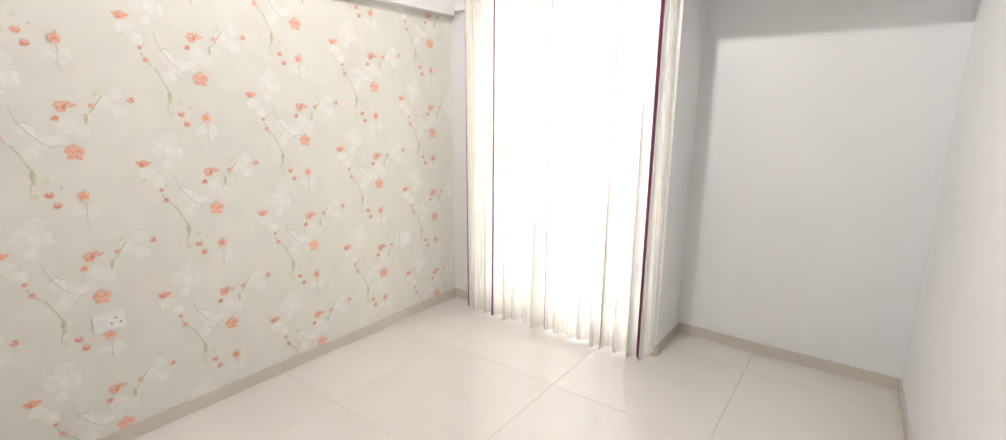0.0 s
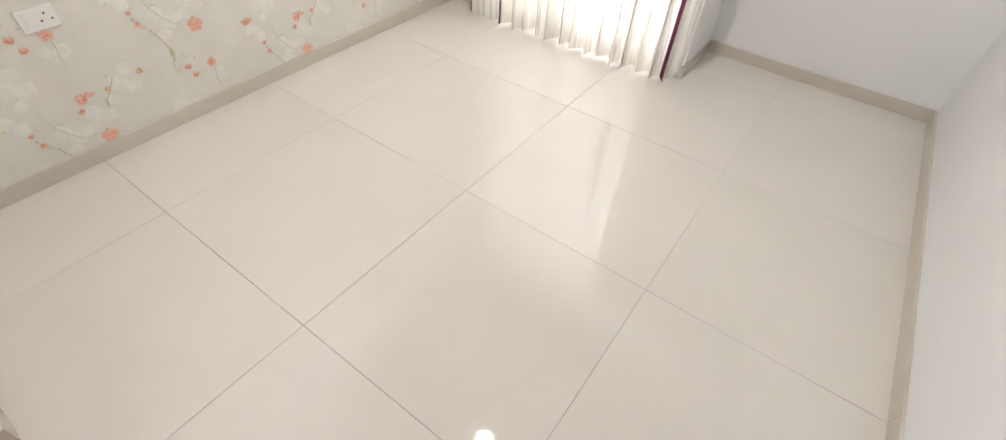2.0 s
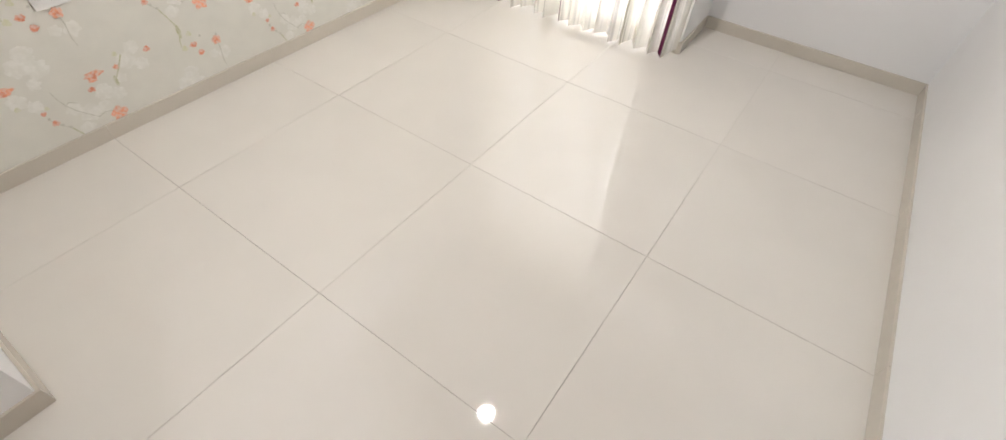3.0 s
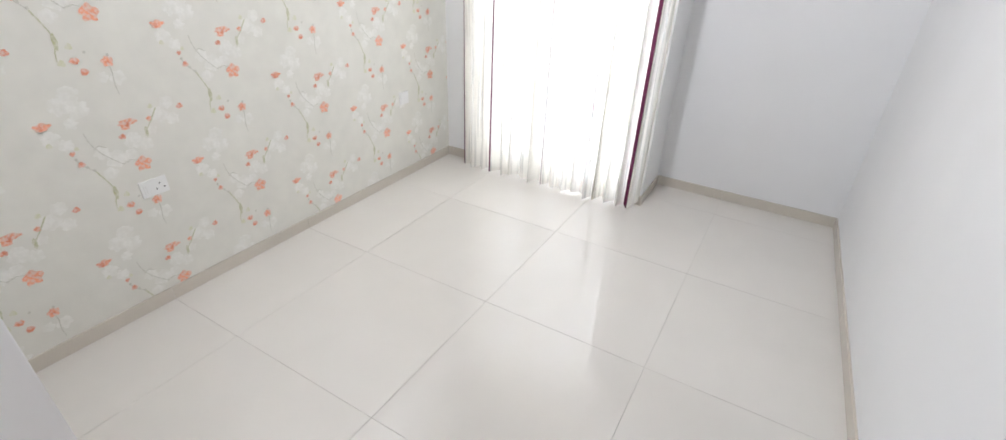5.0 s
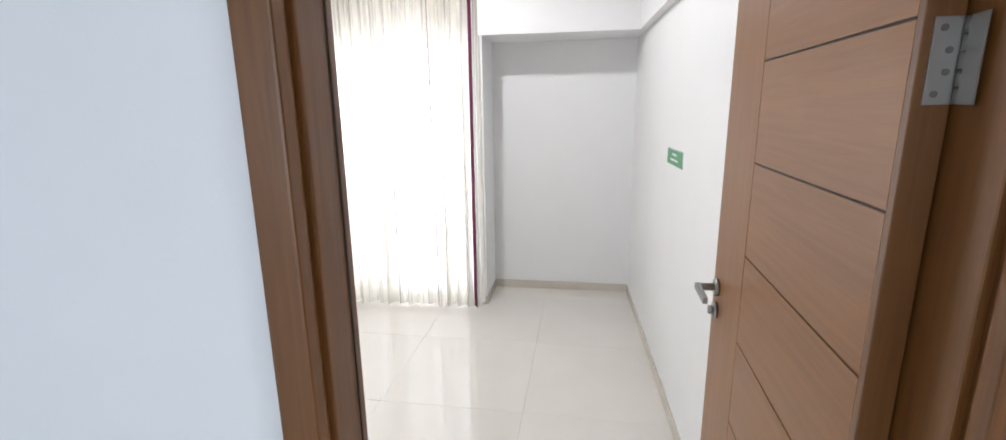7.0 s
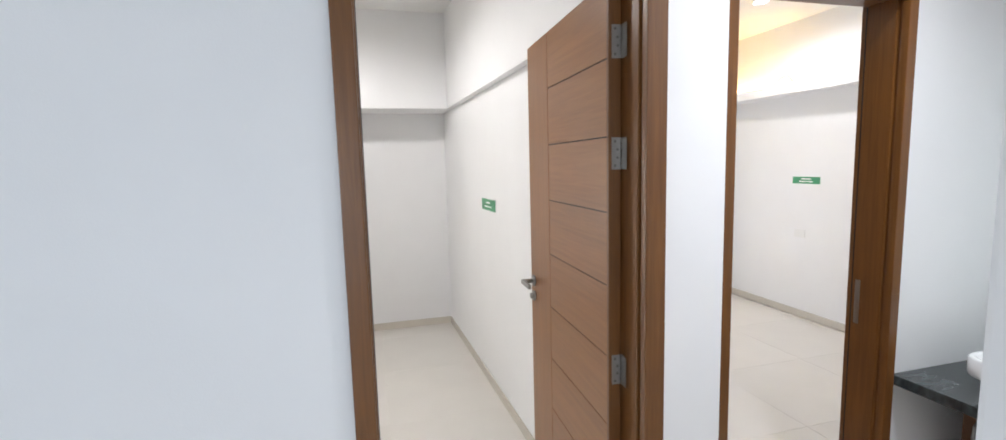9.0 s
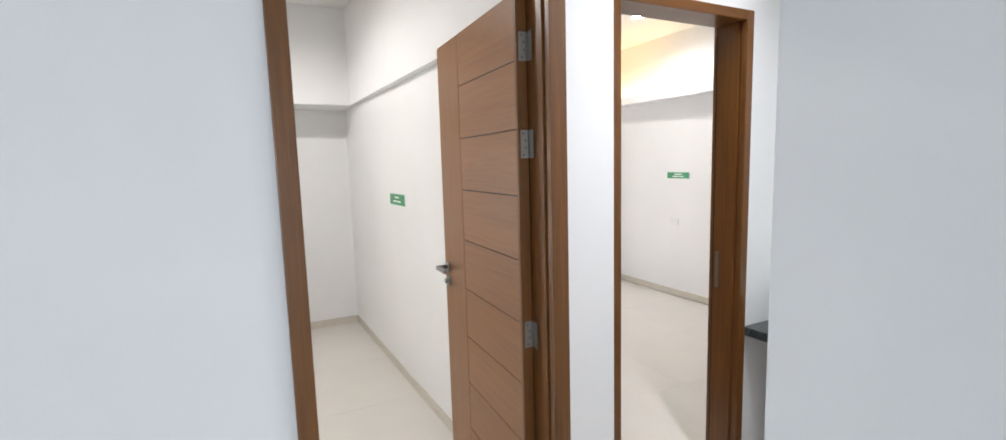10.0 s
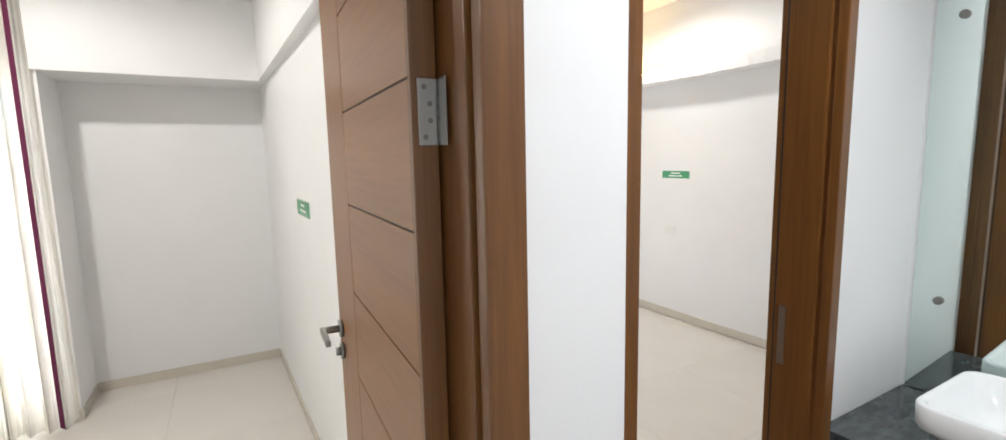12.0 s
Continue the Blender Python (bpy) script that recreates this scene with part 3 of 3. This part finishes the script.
for c in range(-2, 6):
    for k in range(-1, 5):
        y = 2.072 + PITCH_Y * c
        z = 0.0885 + PITCH_Z * k + (0.29825 if c % 2 else 0.0)
        lo_y, hi_y = 1.34, NORTH - 0.01
        if y + 0.24 < lo_y or y - 0.39 > hi_y or z + 0.30 < 0.07 or z - 0.36 > 2.07:
            continue
        inside = y - 0.40 > lo_y and y + 0.26 < hi_y and z - 0.36 > 0.07 and z + 0.34 < 2.07
        ob = new("printed_blossoms", MOTIF if inside else clipped(MOTIF, lo_y - y, hi_y - y, 0.070 - z, 2.072 - z))
        ob.location = (WEST + 0.0022 + 0.0, y, z)
        ob.parent = wall_west


# ---- small wall things ----
def socket(name, place, turn, w, h, label, pins=True):
    s = thing(name, label, "socket")
    part("plate", block((-w / 2, 0, -h / 2), (w / 2, 0.006, h / 2), 0.002), PLASTIC, s)
    part("module", block((-w / 2 + 0.012, 0.006, -h / 2 + 0.012), (w / 2 - 0.012, 0.0080, h / 2 - 0.012), 0.001), PLASTIC, s)
    for dx, dz in ((-0.022, 0.012), (-0.038, -0.010), (-0.006, -0.010)) if pins else ():
        bm = bmesh.new()
        tube(bm, (dx, 0.0076, dz), (dx, 0.0084, dz), 0.0036, 12)
        part("pin_hole", bm, DARK, s)
    part("rocker", block((0.014, 0.0080, -0.018), (0.036, 0.0105, 0.018), 0.0012), PLASTIC, s)
    s.matrix_world = pose(*place, 0, 0, turn)
    return s


socket("wall_socket", (WEST + 0.002, 2.080, 0.571), -90, 0.112, 0.075, "white plastic socket plate on the papered wall")
socket("wall_socket", (WEST + 0.002, 3.735, 0.582), -90, 0.09, 0.085, "small white switch plate on the papered wall", False)
socket("wall_switch", (FAR, 3.69, 0.84), 90, 0.12, 0.08, "white plastic switch plate on the bedroom wall", False)


def sign(place, turn, w, h, lines, label):
    s = thing("wall_sign", label, "sign")
    part("acrylic_plate", block((-w / 2 - 0.004, 0, -h / 2 - 0.004), (w / 2 + 0.004, 0.004, h / 2 + 0.004), 0.001), ACRYL, s, "pale clear acrylic edge")
    part("panel", block((-w / 2, 0.004, -h / 2), (w / 2, 0.006, h / 2)), GREEN, s)
    for z, half, thick, words in lines:
        x = -half
        for wd in words:
            part("lettering", block((x, 0.006, z - thick), (x + wd, 0.007, z + thick)), LETTER, s, "white illegible lettering")
            x += wd + 0.008
    s.matrix_world = pose(*place, 0, 0, turn)
    return s


skewed(sign((EAST, 3.09, 1.326), 90, 0.335, 0.074, ((0.015, 0.050, 0.0055, (0.10,)), (-0.013, 0.085, 0.0055, (0.072, 0.02, 0.062))), "green room sign with two lines of white lettering"))
sign((FAR, 3.64, 1.369), 90, 0.31, 0.066, ((0.013, 0.055, 0.0055, (0.11,)), (-0.012, 0.078, 0.0055, (0.048, 0.018, 0.074))), "long green room sign with white lettering")


# ---- lamps ----
def downlight(place, watts, color=(1.0, 0.96, 0.9), angle=170, blend=0.4):
    d = thing("downlight", "round recessed white ceiling downlight, switched on; passage one added", "downlight", "ceiling downlights")
    bm = bmesh.new()
    bmesh.ops.create_cone(bm, cap_ends=False, segments=36, radius1=0.062, radius2=0.05, depth=0.012, matrix=Matrix.Translation((0, 0, -0.006)))
    part("rim", bm, PLASTIC, d, smooth=True)
    bm = bmesh.new()
    bmesh.ops.create_circle(bm, cap_ends=True, segments=36, radius=0.052, matrix=Matrix.Translation((0, 0, -0.004)))
    part("diffuser", bm, LAMPGLOW, d)
    d.location = place
    spot_lamp("downlight_beam", (place[0], place[1], place[2] - 0.03), watts, color, angle, blend)


downlight((1.165, 2.90, TOP), 64)
downlight((5.15, 3.4, TOP), 30)
# unseen passage lamp added to brighten basin and pier, with a narrowed cone
downlight((3.28, 0.48, TOP), 78, (0.97, 0.99, 1.0), 125, 1.0)
strip = tagged(part("cove_light", block((FAR - 0.085, 3.75, 2.311), (FAR - 0.055, 4.95, 2.325)), WARM), "warm yellow light strip lying on the ledge", "light strip")
cv = bpy.data.curves.new("cable_loop", "CURVE")
cv.dimensions, cv.bevel_depth = "3D", 0.006
sp = cv.splines.new("BEZIER")
sp.bezier_points.add(2)
for bp_, co in zip(sp.bezier_points, ((FAR - 0.17, 3.68, 2.311), (FAR - 0.14, 3.80, 2.385), (FAR - 0.17, 3.92, 2.311))):
    bp_.co = co
    bp_.handle_left_type = bp_.handle_right_type = "AUTO"
cv.materials.append(CABLE)
tagged(new("cable_loop", cv), "loose yellowish cable looped on the ledge", "cable")


# ---- wash basin ----
CT = 0.745
tagged(part("countertop", block((3.795, STUBY + 0.002, CT - 0.04), (MIRX - 0.002, BASIN - 0.002, CT), 0.004), GRANITE), "black veined granite washbasin counter on the wall", "countertop")
cab = thing("vanity_cabinet", "dark wooden vanity cabinet under the granite counter", "cabinet")
part("body", block((3.975, 0.14, 0.10), (MIRX - 0.004, 1.04, CT - 0.041)), CABINET, cab)
for y0, y1, hy in ((0.145, 0.587, 0.54), (0.593, 1.035, 0.98)):
    door = part("cabinet_door", block((3.957, y0, 0.105), (3.975, y1, CT - 0.05), 0.002), CABINET, cab)
    bm = bmesh.new()
    pts = [(3.957, hy, 0.50), (3.930, hy, 0.53), (3.923, hy, 0.57), (3.930, hy, 0.61), (3.957, hy, 0.64)]
    for a, b in zip(pts, pts[1:]):
        tube(bm, a, b, 0.006, 10)
    part("handle", bm, STEEL, door, "curved steel pull handle")
part("plinth", block((4.02, 0.16, 0), (MIRX - 0.004, 1.02, 0.10)), CABINET, cab)


def rounded_rect(hx, hy, r, n=6):
    pts = []
    for cx, cy, a0 in ((hx - r, hy - r, 0), (-hx + r, hy - r, 90), (-hx + r, -hy + r, 180), (hx - r, -hy + r, 270)):
        for k in range(n + 1):
            a = radians(a0 + 90 * k / n)
            pts.append((cx + r * math.cos(a), cy + r * math.sin(a)))
    return pts


def basin(place):
    b = thing("wash_basin", "white ceramic rectangular vessel basin on the granite counter", "basin")
    loops = [(0.135, 0.235, 0.05, 0.0), (0.150, 0.255, 0.055, 0.012), (0.188, 0.295, 0.06, 0.062), (0.20, 0.312, 0.06, 0.070), (0.203, 0.315, 0.06, 0.080), (0.203, 0.315, 0.06, 0.132),
             (0.198, 0.310, 0.056, 0.138), (0.188, 0.300, 0.05, 0.138), (0.182, 0.294, 0.048, 0.130), (0.160, 0.27, 0.06, 0.05), (0.11, 0.20, 0.07, 0.028)]
    bm = bmesh.new()
    rings = [[bm.verts.new((x, y, z)) for x, y in rounded_rect(hx, hy, r)] for hx, hy, r, z in loops]
    for a, c in zip(rings, rings[1:]):
        for i in range(len(a)):
            bm.faces.new((a[i], a[(i + 1) % len(a)], c[(i + 1) % len(a)], c[i]))
    bm.faces.new(list(reversed(rings[0])))
    bm.faces.new(rings[-1])
    bmesh.ops.recalc_face_normals(bm, faces=bm.faces)
    part("bowl", bm, CERAMIC, b, smooth=True)
    bm = bmesh.new()
    tube(bm, (0, 0, 0.028), (0, 0, 0.032), 0.025, 24)
    part("drain", bm, CHROME, b, "round chrome drain")
    bm = bmesh.new()
    tube(bm, (0.168, 0, 0.095), (0.178, 0, 0.096), 0.013, 20)
    part("overflow", bm, CHROME, b, "chrome overflow ring")
    bm = bmesh.new()
    tube(bm, (-0.176, 0.23, 0.036), (-0.172, 0.23, 0.036), 0.012, 4)
    part("maker_mark", bm, SKIRT, b, "small grey maker's mark")
    b.location = place


basin((4.070, 0.695, CT))
tap = thing("basin_tap", "chrome single-lever tap standing behind the basin", "tap")
bm = bmesh.new()
tube(bm, (4.300, 0.66, CT), (4.300, 0.66, CT + 0.012), 0.027, 24)
tube(bm, (4.300, 0.66, CT + 0.012), (4.300, 0.66, CT + 0.290), 0.021, 24)
part("tap_body", bm, CHROME, tap, smooth=False)
part("spout", block((4.150, 0.643, CT + 0.225), (4.296, 0.677, CT + 0.247), 0.004), CHROME, tap)
bm = bmesh.new()
tube(bm, (4.300, 0.66, CT + 0.293), (4.300, 0.66, CT + 0.318), 0.020, 24)
box(bm, (4.205, 0.651, CT + 0.310), (4.300, 0.669, CT + 0.319), 0.003)
part("tap_lever", bm, CHROME, tap)

mir = thing("mirror", "frameless wall mirror fixed with round steel screws", "mirror")
part("mirror_glass", block((MIRX - 0.007, 0.14, CT + 0.004), (MIRX - 0.002, 1.180, 2.036), 0.001), MIRROR, mir)
for y, z in ((1.11, 1.963), (1.11, 1.065), (0.21, 1.963), (0.21, 1.065)):
    bm = bmesh.new()
    tube(bm, (MIRX - 0.007, y, z), (MIRX - 0.016, y, z), 0.013, 20)
    part("screw_cap", bm, STEEL, mir, "round steel mirror screw")

mir.matrix_world = MIRROR_TURN

# ---- floor tiles ----
TS, GAP = 0.8, 0.0013
tb = block((-TS / 2 + GAP / 2, -TS / 2 + GAP / 2, -0.012), (TS / 2 - GAP / 2, TS / 2 - GAP / 2, 0.0), 0.0008)
tile_mesh = bpy.data.meshes.new("tile")
tb.to_mesh(tile_mesh)
tb.free()
tile_mesh.materials.append(TILE)
for i in range(-5, 5):
    for j in range(-8, 3):
        t_ob = new("tile", tile_mesh)
        t_ob.location = (1.9 + TS * (i + 0.5), 2.8 + TS * (j + 0.5), 0)
        t_ob.parent = floor
